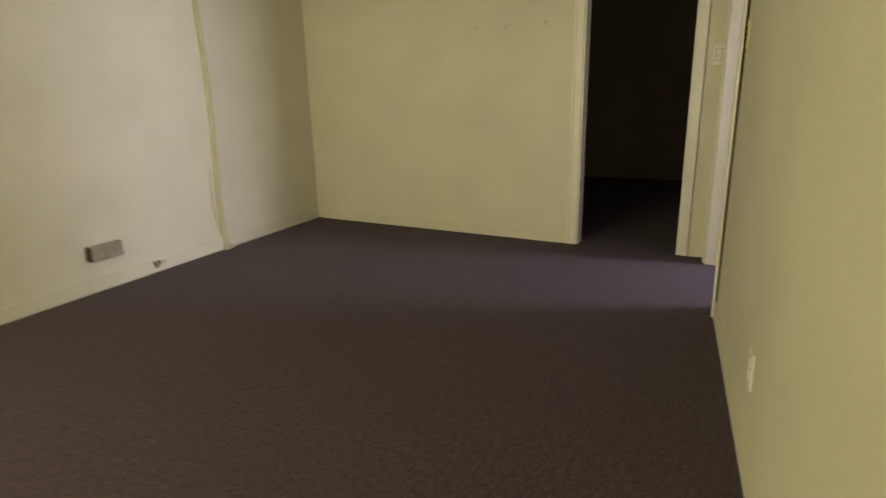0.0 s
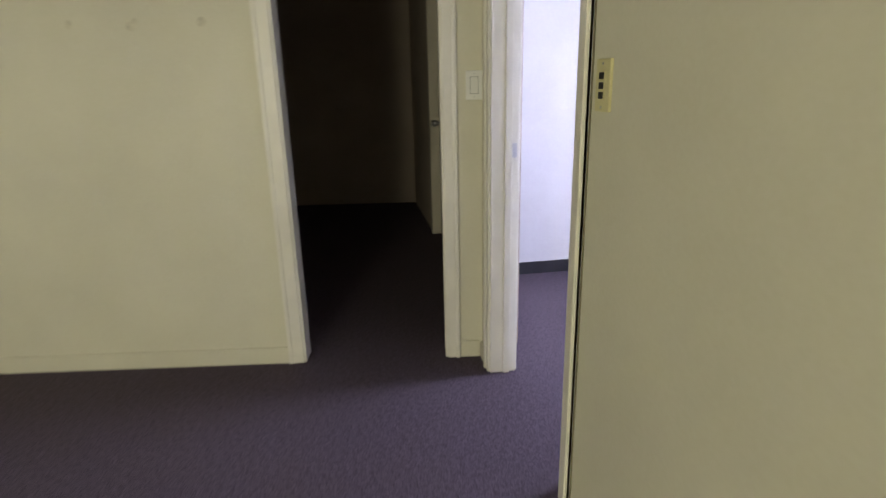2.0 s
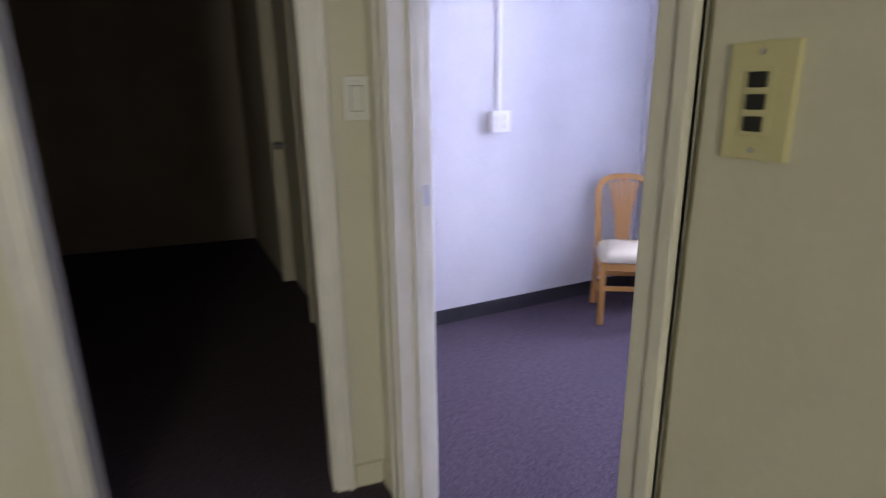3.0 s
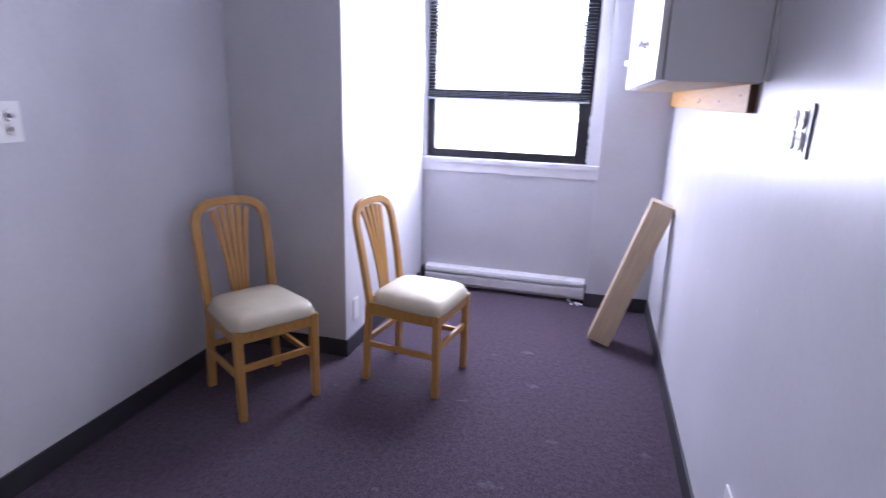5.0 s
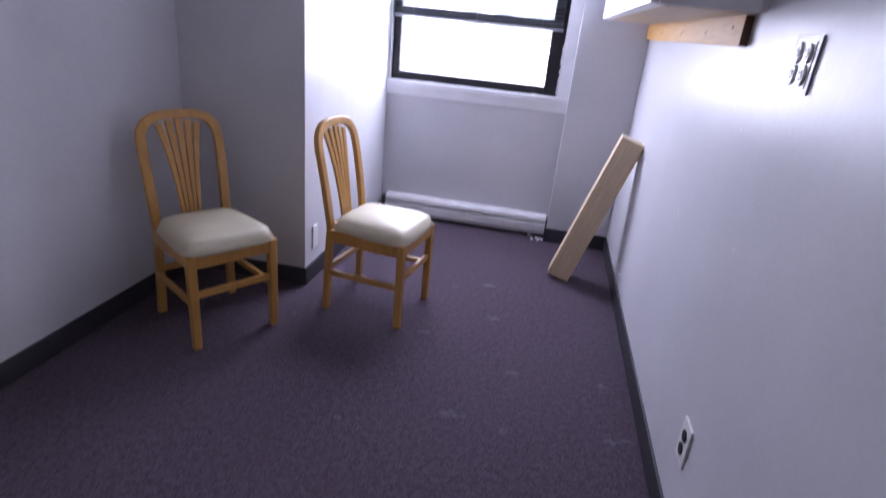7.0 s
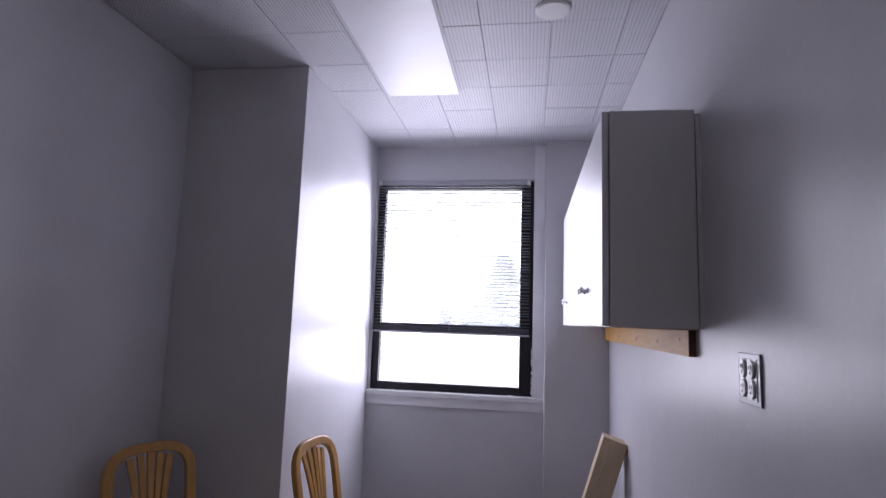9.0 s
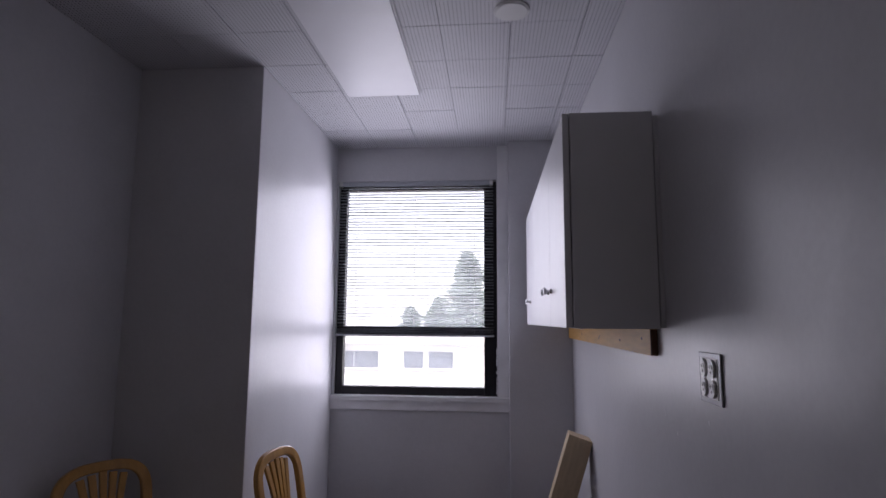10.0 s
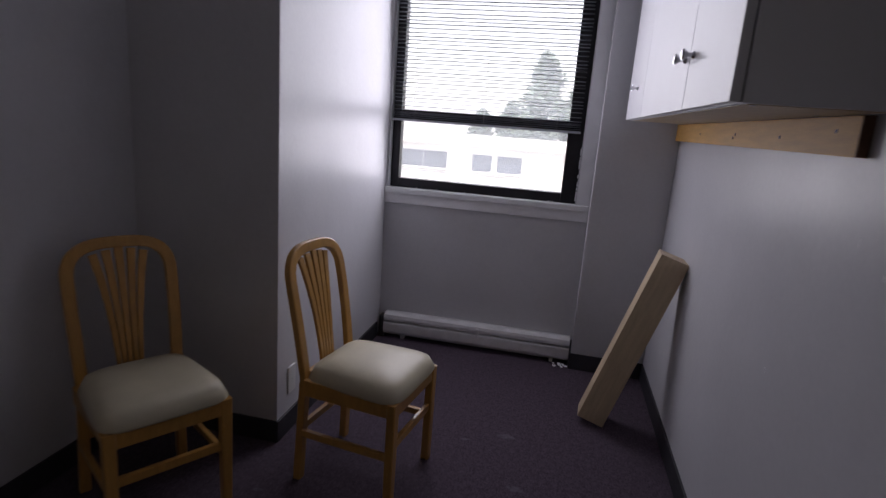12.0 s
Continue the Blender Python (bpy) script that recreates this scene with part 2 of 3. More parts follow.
def setting(name, mat, boxes, label, category, bevel=0.0):
    bm = bmesh.new()
    for b in boxes:
        box(bm, *b, bevel=bevel)
    return tagged(part(name, bm, mat), label, category, kind="structure")


# ---- the plan ----
XL, XR, YW, H = 0.180, 2.245, 3.5, 2.463          # small room: left wall, right wall, window wall, ceiling
YA, YB = 0.045, 0.157                              # partition, both faces
XF, XD0, XD1 = 1.305, 1.487, 2.385                 # office's far wall; doorway in the partition
CX, CY = 0.757, 2.275                              # chimney-like column
PX, PY = 1.873, 3.40                               # pier beside the window
WX0, WX1, WZ0, WZ1 = 0.768, 1.800, 0.872, 2.240    # window opening
YO = -3.33                                         # office's left wall
XE = 7.0                                           # office's near end
DH = 2.0                                           # door heads
OY0, OY1 = -0.845, -0.120                          # opening to the dark hall
SKEW = place(XF, YA, 0) @ pose(0, 0, 0, 0, 0, -7.3) @ place(-XF, -YA, 0)   # the office's far wall stands a little askew


def askew(ob):
    ob.matrix_world = SKEW @ ob.matrix_world
    return ob


setting("floor", carpet, [(-3.2, XE + 0.1, YO - 0.1, YW + 0.1, -0.12, 0)], "worn purple-grey loop-pile carpet over both rooms", "carpet")

# small room
setting("wall_west", white_paint, [(XL - 0.1, XL, YB, YW, 0, H)], "white semi-gloss painted wall with conduit and outlet box", "wall")
setting("wall_east", white_paint, [(XR, XR + 0.1, 0.205, YW, 0, H), (XR + 0.1, XR + 0.3, 0.205, 0.305, 0, H), (XD1 + 0.002, XR + 0.3, YB, 0.205, 0, H)], "scuffed white semi-gloss wall under the cabinet", "wall")
setting("wall_column", white_paint, [(XL, CX, CY, YW, 0, H)], "white painted boxed-out column beside the window recess", "column", 0.004)
setting("wall_pier", white_paint, [(PX, XR, PY, YW, 0, H)], "white painted pier between window and side wall", "pier", 0.004)
setting("wall_north", white_paint, [
    (XL - 0.1, WX0, YW, YW + 0.22, -0.12, H), (WX1, XR + 0.1, YW, YW + 0.22, -0.12, H),
    (WX0, WX1, YW, YW + 0.22, -0.12, WZ0), (WX0, WX1, YW, YW + 0.22, WZ1, H)], "white painted window wall with a deep recess", "wall")
setting("wall_partition", cream_paint, [
    (XF, XD0 - 0.02, YA, YB, 0, H), (XD1 + 0.02, XE, YA, YB, 0, H), (XD0 - 0.02, XD1 + 0.02, YA, YB, DH + 0.02, H)],
    "cream painted partition wall with a doorway", "wall")

# office
askew(setting("wall_office_far", cream_paint, [
    (XF - 0.1, XF, YO - 0.12, OY0, 0, H), (XF - 0.1, XF, OY1, YB, 0, H), (XF - 0.1, XF, OY0, OY1, DH, H)],
    "cream painted office wall with faint smudges", "wall"))
setting("wall_office_left", cream_paint, [(-3.2, XE, YO - 0.1, YO, 0, H)], "cream painted wall with a surface pipe", "wall")
setting("wall_office_end", cream_paint, [(XE, XE + 0.1, YO, YB, 0, H)], "plain cream painted end wall", "wall")
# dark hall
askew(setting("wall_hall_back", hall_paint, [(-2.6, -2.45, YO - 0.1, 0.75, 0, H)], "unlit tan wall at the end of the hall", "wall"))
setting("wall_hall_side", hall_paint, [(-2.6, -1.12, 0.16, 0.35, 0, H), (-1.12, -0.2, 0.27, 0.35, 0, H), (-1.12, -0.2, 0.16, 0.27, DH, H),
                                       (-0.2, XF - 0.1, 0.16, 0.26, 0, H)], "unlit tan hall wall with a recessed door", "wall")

# unseen shell added round the rooms to stop sky light leaking in
setting("wall_light_stop", concrete, [
    (-3.45, -3.2, YO - 0.35, 0.6, -0.2, H + 0.12), (-3.2, XL - 0.1, 0.352, 0.6, -0.2, H + 0.12), (-3.2, XE + 0.1, YO - 0.35, YO - 0.1, -0.2, H + 0.12),
    (XE + 0.1, XE + 0.35, YO - 0.35, 0.6, -0.2, H + 0.12), (XR + 0.302, XE + 0.1, YB + 0.002, 0.6, -0.2, H + 0.12),
    (XL - 0.3, XL - 0.1, 0.6, YW + 0.22, -0.2, H + 0.12), (XR + 0.1, XR + 0.3, 0.307, YW + 0.22, -0.2, H + 0.12)],
    "unseen outer wall added to keep sky light out", "wall")
setting("roof", concrete, [(-3.45, XE + 0.35, YO - 0.35, 0.6, H + 0.12, H + 0.32), (XL - 0.3, XR + 0.3, 0.6, YW + 0.22, H + 0.12, H + 0.32)], "unseen slab added above the rooms to keep sky light out", "roof")

# ceilings
setting("ceiling_office", white_paint, [(-3.2, XE + 0.1, YO - 0.1, YB, H, H + 0.12)], "plain white office ceiling", "ceiling")


def tiled_ceiling():
    bm = bmesh.new()
    box(bm, XL - 0.1, XR + 0.1, YB, YW + 0.22, H + 0.008, H + 0.12)
    xs = [1.572 + 0.2725 * k for k in range(-5, 3)]
    ys = [2.572 + 0.290 * k for k in range(-9, 4)]
    xs = [XL] + [x for x in xs if XL + 0.03 < x < XR - 0.02] + [XR]
    ys = [YB] + [y for y in ys if YB + 0.03 < y < YW - 0.02] + [YW]
    rnd = random.Random(4)
    for x0, x1 in zip(xs, xs[1:]):
        for y0, y1 in zip(ys, ys[1:]):
            g, dz = 0.0016, rnd.uniform(0, 0.002)
            vs = box(bm, x0 + g, x1 - g, y0 + g, y1 - g, H + dz, H + 0.0095)
    return tagged(part("ceiling", bm, tile), "white perforated acoustic ceiling tiles, slightly uneven", "ceiling", kind="structure")


tiled_ceiling()


# baseboards
def baseboard(name, mat, runs, h, label):
    """Each run: x0, x1, y0, y1 of a thin strip along a wall."""
    bm = bmesh.new()
    for x0, x1, y0, y1 in runs:
        box(bm, x0, x1, y0, y1, 0, h, bevel=0.003)
    return tagged(part(name, bm, mat), label, "baseboard", kind="structure")


B = 0.009
baseboard("baseboard", cove, [
    (XL, XL + B, YB, CY - B), (XL, CX + B, CY - B, CY), (CX, CX + B, CY, 3.44), (XR - B, XR, 0.205, PY - B), (PX - B, XR, PY - B, PY),
    (PX - B, PX, PY, YW - 0.01)], 0.088, "dark grey vinyl cove baseboard")
baseboard("baseboard_office", cream_paint, [
    (0.9, XE, YO, YO + 0.012), (XF + 0.013, XD0 - 0.075, YA - 0.012, YA), (XD1 + 0.074, XE, YA - 0.012, YA)], 0.085, "painted cream office baseboard")
askew(baseboard("baseboard_far", cream_paint, [(XF, XF + 0.012, YO + 0.03, OY0 - 0.066), (XF, XF + 0.012, OY1 + 0.057, YA - 0.012)], 0.085, "painted cream office baseboard"))


# doorway to the small room
def doorway():
    door = thing("door_1", "open doorway with white painted frame and casing", "door frame", kind="structure")
    for x0, x1, nm in ((XD0 - 0.02, XD0, "jamb"), (XD1, XD1 + 0.02, "jamb")):
        block(nm, trim_paint, (x0, x1, YA - 0.004, YB + 0.004, 0, DH), door, bevel=0.002)
    block("head", trim_paint, (XD0 - 0.02, XD1 + 0.02, YA - 0.004, YB + 0.004, DH, DH + 0.02), door, bevel=0.002)
    block("door_stop", trim_paint, (XD0, XD0 + 0.011, YA + 0.055, YA + 0.085, 0, DH), door, bevel=0.002)
    block("door_stop", trim_paint, (XD1 - 0.011, XD1, YA + 0.055, YA + 0.085, 0, DH), door, bevel=0.002)
    for ya, yb, yc in ((YA - 0.014, YA, YA - 0.021), (YB, YB + 0.014, YB + 0.021)):
        x0, x1 = XD0 - 0.07, XD0 - 0.012
        bm = bmesh.new()
        box(bm, x0, x1, ya, yb, 0, DH + 0.06, bevel=0.003)
        box(bm, x0, x0 + 0.022, min(ya, yc), max(yb, yc), 0, DH + 0.06, bevel=0.004)
        part("casing", bm, trim_paint, door)
    bm = bmesh.new()
    box(bm, XD1 + 0.006, XD1 + 0.066, YA - 0.014, YA, 0, DH + 0.06, bevel=0.003)
    box(bm, XD1 + 0.044, XD1 + 0.066, YA - 0.022, YA, 0, DH + 0.06, bevel=0.004)
    part("casing", bm, trim_paint, door)
    bm = bmesh.new()
    box(bm, XD0 - 0.012, XD1 + 0.01, YA - 0.014, YA, DH + 0.004, DH + 0.06, bevel=0.003)
    part("casing", bm, trim_paint, door)
    rnd = random.Random(2)
    bm = bmesh.new()
    pts = [(XD1 + 0.0695 + rnd.uniform(-0.0015, 0.002), YA - 0.002, 0.09 + 0.08 * k) for k in range(24)]
    sweep(bm, pts, 0.004, 0.004)
    part("caulk_line", bm, caulk_mat, door, "dirty cracked caulk beside the casing")
    bm = bmesh.new()
    box(bm, XD0, XD0 + 0.003, YA + 0.086, YA + 0.108, 1.005, 1.065, bevel=0.001)
    box(bm, XD0 + 0.003, XD0 + 0.0035, YA + 0.092, YA + 0.102, 1.02, 1.05)
    part("strike_plate", bm, steel, door, "small steel strike plate")
    return door


doorway()


def hall_opening():
    door = thing("door_2", "open doorway to an unlit hall with cream casing", "door frame", kind="structure")
    block("jamb", trim_paint, (XF - 0.104, XF + 0.003, OY0 - 0.002, OY0 + 0.018, 0, DH), door, bevel=0.002)
    block("jamb", trim_paint, (XF - 0.104, XF + 0.003, OY1 - 0.018, OY1 + 0.002, 0, DH), door, bevel=0.002)
    block("head", trim_paint, (XF - 0.104, XF + 0.003, OY0 + 0.018, OY1 - 0.018, DH - 0.02, DH + 0.002), door, bevel=0.002)
    for y0, y1, yb in ((OY0 - 0.065, OY0 + 0.006, OY0 - 0.065), (OY1 - 0.006, OY1 + 0.055, OY1 + 0.035)):
        bm = bmesh.new()
        box(bm, XF, XF + 0.014, y0, y1, 0, DH + 0.06, bevel=0.003)
        box(bm, XF, XF + 0.021, yb, yb + 0.02, 0, DH + 0.06, bevel=0.004)
        part("casing", bm, trim_paint, door)
    block("casing", trim_paint, (XF, XF + 0.014, OY0 + 0.006, OY1 - 0.006, DH - 0.01, DH + 0.06), door, bevel=0.003)
    return door


askew(hall_opening())


def hall_door():
    d = thing("door_3", "closed pale hall door with a round knob", "door", kind="structure")
    block("panel", hall_door_paint, (-1.04, -0.24, 0.225, 0.262, 0.01, DH - 0.02), d, bevel=0.003)
    for x0, x1 in ((-1.12, -1.04), (-0.24, -0.2)):
        block("casing", hall_door_paint, (x0, x1, 0.145, 0.268, 0, DH), d, bevel=0.003)
    bm = bmesh.new()
    cyl(bm, 0.012, 0.012, (-0.97, 0.225, 0.98), (-0.97, 0.19, 0.98))
    bmesh.ops.create_uvsphere(bm, u_segments=16, v_segments=10, radius=0.028, matrix=Matrix.Translation((-0.97, 0.175, 0.98)))
    part("knob", bm, steel, d, "round metal knob", smooth=True)


hall_door()


# ---- window ----
def window():
    w = thing("window_1", "dark aluminium window with white sill over the heater", "window", kind="structure")
    y0, y1 = YW + 0.045, YW + 0.11
    f = 0.045
    for dims in ((WX0, WX0 + f, y0, y1, WZ0, WZ1), (WX1 - f - 0.035, WX1, y0, y1, WZ0, WZ1), (WX0 + f, WX1 - f - 0.035, y0, y1, WZ0, WZ0 + 0.05),
                 (WX0 + f, WX1 - f - 0.035, y0, y1, WZ1 - 0.05, WZ1), (WX0 + f, WX1 - f - 0.035, y0 + 0.012, y1, 1.245, 1.30)):
        block("window_frame", dark_metal, dims, w, bevel=0.004)
    for z0, z1 in ((WZ0 + 0.05, 1.245), (1.30, WZ1 - 0.05)):
        p = block("pane", glass, (WX0 + f - 0.004, WX1 - f - 0.031, y0 + 0.038, y0 + 0.043, z0 - 0.004, z1 + 0.004), w)
        p.visible_shadow = False
    bm = bmesh.new()
    box(bm, CX, PX, YW - 0.022, YW + 0.046, WZ0 - 0.03, WZ0 + 0.001, bevel=0.004)
    part("window_sill", bm, white_trim, w, "white painted sill with chipped edge")
    block("apron", white_trim, (CX, PX, YW - 0.012, YW, WZ0 - 0.085, WZ0 - 0.03), w, bevel=0.003)
    block("casing", white_trim, (WX1 + 0.004, PX, YW - 0.012, YW, WZ0 + 0.001, H), w, bevel=0.003)
    # ragged plaster where frame and wall meet
    rnd = random.Random(7)
    bm = bmesh.new()
    for k in range(26):
        z = WZ0 + 0.01 + rnd.random() * 0.32
        r = rnd.uniform(0.003, 0.008)
        bmesh.ops.create_icosphere(bm, subdivisions=1, radius=r, matrix=Matrix.Translation((WX1 - 0.003, YW + 0.045 - rnd.random() * 0.01, z)) @ Matrix.Diagonal((0.6, 0.6, 1.6, 1)))
    for k in range(16):
        bmesh.ops.create_icosphere(bm, subdivisions=1, radius=rnd.uniform(0.002, 0.005), matrix=Matrix.Translation((rnd.uniform(WX0, WX1), YW + 0.042, WZ0 + 0.003)))
    part("chipped_plaster", bm, scuff_mat, w, "ragged white plaster along the frame")


window()


def blind():
    b = thing("venetian_blind", "grey aluminium venetian blind lowered two thirds, slats open", "blind")
    y = YW + 0.018
    x0, x1 = WX0 + 0.004, WX1 - 0.022
    bm = bmesh.new()
    box(bm, x0, x1, y - 0.014, y + 0.014, WZ1 - 0.03, WZ1 - 0.002, bevel=0.002)
    part("headrail", bm, slat_mat, b, "grey metal headrail")
    for x in (x0, x1 - 0.022):
        block("bracket", white_plastic, (x, x + 0.022, y - 0.017, y + 0.012, WZ1 - 0.033, WZ1 - 0.001), b, bevel=0.002)
    top, bot = WZ1 - 0.045, 1.300
    n = 46
    me = None
    for k in range(n):
        z = top - (top - bot) * k / (n - 1)
        if me is None:
            bm = bmesh.new()
            rows = []
            for i in range(5):
                v = -0.0115 + 0.023 * i / 4
                dz = 0.0022 * (1 - (v / 0.0115) ** 2)
                rows.append([bm.verts.new((x, v, dz)) for x in (x0, x1)])
            for a, c in zip(rows, rows[1:]):
                bm.faces.new((a[0], a[1], c[1], c[0]))
            bmesh.ops.solidify(bm, geom=list(bm.faces), thickness=0.0006)
            s = part("slat", bm, slat_mat, b)
            me = s.data
        else:
            s = new("slat", me)
            s.parent = b
        s.matrix_local = place(0, y, z, -5 + 1.5 * math.sin(k * 2.1), 0.12 * math.sin(k * 1.3))
    for k in range(9):
        s = new("slat", me)
        s.parent = b
        s.matrix_local = place(0, y, 1.285 - 0.0034 * k, 2 + math.sin(k), 0.1 * math.sin(k * 2))
    block("bottom_rail", slat_mat, (x0 - 0.004, x1 + 0.004, y - 0.013, y + 0.013, 1.238, 1.250), b, "grey bottom rail", bevel=0.002)
    for x in (x0 + 0.12, (x0 + x1) / 2, x1 - 0.12):
        bm = bmesh.new()
        for dy in (-0.0125, 0.0125):
            cyl(bm, 0.0007, 0.0007, (x, y + dy, 1.245), (x, y + dy, WZ1 - 0.03), 6)
        part("ladder_cord", bm, white_plastic, b)


blind()


# ---- heater ----
def heater():
    h = thing("baseboard_heater", "white enamelled baseboard heater with chipped paint under the window", "heater")
    x0, x1, y0, y1 = 0.805, 1.862, 3.43, YW
    prof = [(y1, 0.03), (y1, 0.150), (y0 + 0.035, 0.150), (y0 + 0.010, 0.140), (y0 + 0.004, 0.124), (y0 + 0.004, 0.109), (y0 + 0.034, 0.109), (y0 + 0.034, 0.098), (y0 + 0.002, 0.098), (y0, 0.09), (y0, 0.045), (y0 + 0.01, 0.03)]
    bm = bmesh.new()
    ends = [[bm.verts.new((x, a, b)) for a, b in prof] for x in (x0, x1)]
    for k in range(len(prof)):
        j = (k + 1) % len(prof)
        bm.faces.new((ends[0][k], ends[0][j], ends[1][j], ends[1][k]))
    bm.faces.new(ends[0])
    bm.faces.new(ends[1])
    part("cover", bm, enamel, h)
    bm = bmesh.new()
    box(bm, x0 + 0.01, x1 - 0.01, y0 + 0.028, y0 + 0.036, 0.0985, 0.1088)
    part("fin_slot", bm, insert_grey, h, "dark slot above the fins")
    block("joint_clip", enamel, (1.345, 1.36, y0 - 0.003, y0 + 0.03, 0.088, 0.133), h, bevel=0.002)
    # dark blocks fill the end gaps in place of their shade
    block("gap_shade", cove, (x1 + 0.001, PX - 0.0005, y0 + 0.012, y1 - 0.002, 0.0, 0.13), h, "dark block for the shade in the end gap", bevel=0.002)
    block("gap_shade", cove, (x0 - 0.03, x0 - 0.001, y0 + 0.012, y1 - 0.002, 0.0, 0.13), h, "dark block for the shade in the end gap", bevel=0.006)
    for x in (x0 + 0.1, x1 - 0.1):
        block("foot", enamel, (x, x + 0.02, y0 + 0.02, y1 - 0.005, 0, 0.032), h)
    rnd = random.Random(3)
    bm = bmesh.new()
    for k in range(14):
        bmesh.ops.create_icosphere(bm, subdivisions=1, radius=rnd.uniform(0.004, 0.013),
                                   matrix=Matrix.Translation((1.83 + rnd.uniform(-0.045, 0.03), y0 - 0.012 + rnd.uniform(-0.025, 0.02), 0.003)) @ Matrix.Diagonal((1, 1, 0.45, 1)))
    tagged(part("plaster_crumbs", bm, scuff_mat), "crumbs of white plaster on the carpet by the heater", "debris", kind="stuff")


heater()


# ---- wall cabinet, cleat, plank ----
def cabinet():
    c = thing("wall_cabinet", "white laminate three-door wall cabinet with chrome knobs", "cabinet")
    y0, y1, z0, z1, xf = 1.572, 3.300, 1.318, 1.940, 1.974
    block("body", laminate, (xf + 0.021, 2.229, y0, y1, z0, z1), c, bevel=0.0015)
    bm = bmesh.new()
    box(bm, xf + 0.035, XR - 0.02, y0 + 0.018, y1 - 0.018, z0 - 0.0015, z0 + 0.004)
    part("underside", bm, board_face, c, "bare underside panel")
    splits = [y0, 1.985, 2.775, y1]
    for k, (a, b) in enumerate(zip(splits, splits[1:])):
        d = block("door", laminate, (xf, xf + 0.018, a + 0.0015, b - 0.0015, z0 + 0.001, z1 - 0.001), c, bevel=0.0015)
        ky = (b - 0.045, a + 0.05, a + 0.20)[k]
        bm = bmesh.new()
        kz = z0 + 0.122
        cyl(bm, 0.010, 0.006, (xf, ky, kz), (xf - 0.006, ky, kz))
        cyl(bm, 0.005, 0.005, (xf - 0.006, ky, kz), (xf - 0.018, ky, kz))
        cyl(bm, 0.008, 0.0145, (xf - 0.016, ky, kz), (xf - 0.024, ky, kz), 20)
        cyl(bm, 0.0145, 0.010, (xf - 0.024, ky, kz), (xf - 0.028, ky, kz), 20)
        part("knob", bm, chrome, d, "chrome knob")
    block("scribe_strip", laminate, (2.232, XR, y0 + 0.004, y0 + 0.016, z0 + 0.002, z1 - 0.012), c)
    for x, y in ((2.02, 1.60), (2.2, 1.8)):
        bm = bmesh.new()
        cyl(bm, 0.005, 0.005, (x, y, z0), (x, y, z0 - 0.003), 10)
        part("screw", bm, steel, c)
    return c


cabinet()


def cleat():
    c = thing("wall_cleat", "raw pine board screwed to the wall under the cabinet", "board")
    block("batten", pine, (XR - 0.021, XR, 1.664, 3.395, 1.240, 1.3155), c, bevel=0.0012)
    block("end_grain", pine_end, (XR - 0.0205, XR - 0.001, 1.660, 1.6645, 1.2405, 1.315), c, "dark brown end grain")
    for y, z in ((1.755, 1.287), (2.05, 1.272), (2.43, 1.276), (2.45, 1.266), (2.9, 1.275)):
        bm = bmesh.new()
        cyl(bm, 0.0042, 0.0042, (XR - 0.021, y, z), (XR - 0.0225, y, z), 10)
        part("screw", bm, black_plastic, c, "dark screw head")


cleat()


def plank():
    p = thing("leaning_plank", "pale veneered boxed plank leaning against the wall", "plank", place(2.012, 2.815, 0.0, 0, 0, -4) @ pose(0, 0, 0, 0, 17.2, 0))
    block("face_board", board_face, (-0.116, 0, 0, 0.016, 0, 0.800), p, bevel=0.0015)
    block("side_board", board_face, (-0.116, -0.100, 0.016, 0.110, 0, 0.800), p, bevel=0.0015)
    block("side_board", board_face, (-0.016, 0, 0.016, 0.110, 0, 0.800), p, bevel=0.0015)
    block("end_board", board_face, (-0.100, -0.016, 0.016, 0.110, 0.784, 0.800), p, bevel=0.0015)


plank()


# ---- chairs ----
def hoop_point(s):
    """Along the back's arch, s from -1 (one post's foot at the seat) over the crown to 1."""
    zt, zs, w = 0.800, 0.345, 0.148
    a = abs(s)
    if a > 0.45:
        k = (1 - a) / 0.55
        z = zs + (0.700 - zs) * k
        y = w - 0.008 + 0.010 * math.sin(k * math.pi / 2)
    else:
        q = (0.45 - a) / 0.45 * math.pi / 2
        z = 0.700 + (zt - 0.700) * math.sin(q) ** 0.9
        y = (w + 0.002) * math.cos(q) ** 0.62
    h = max(0, z - zs)
    return Vector((-0.168 - 0.05 * (h / 0.45) - 0.03 * (h / 0.45) ** 2, math.copysign(y, s), z))


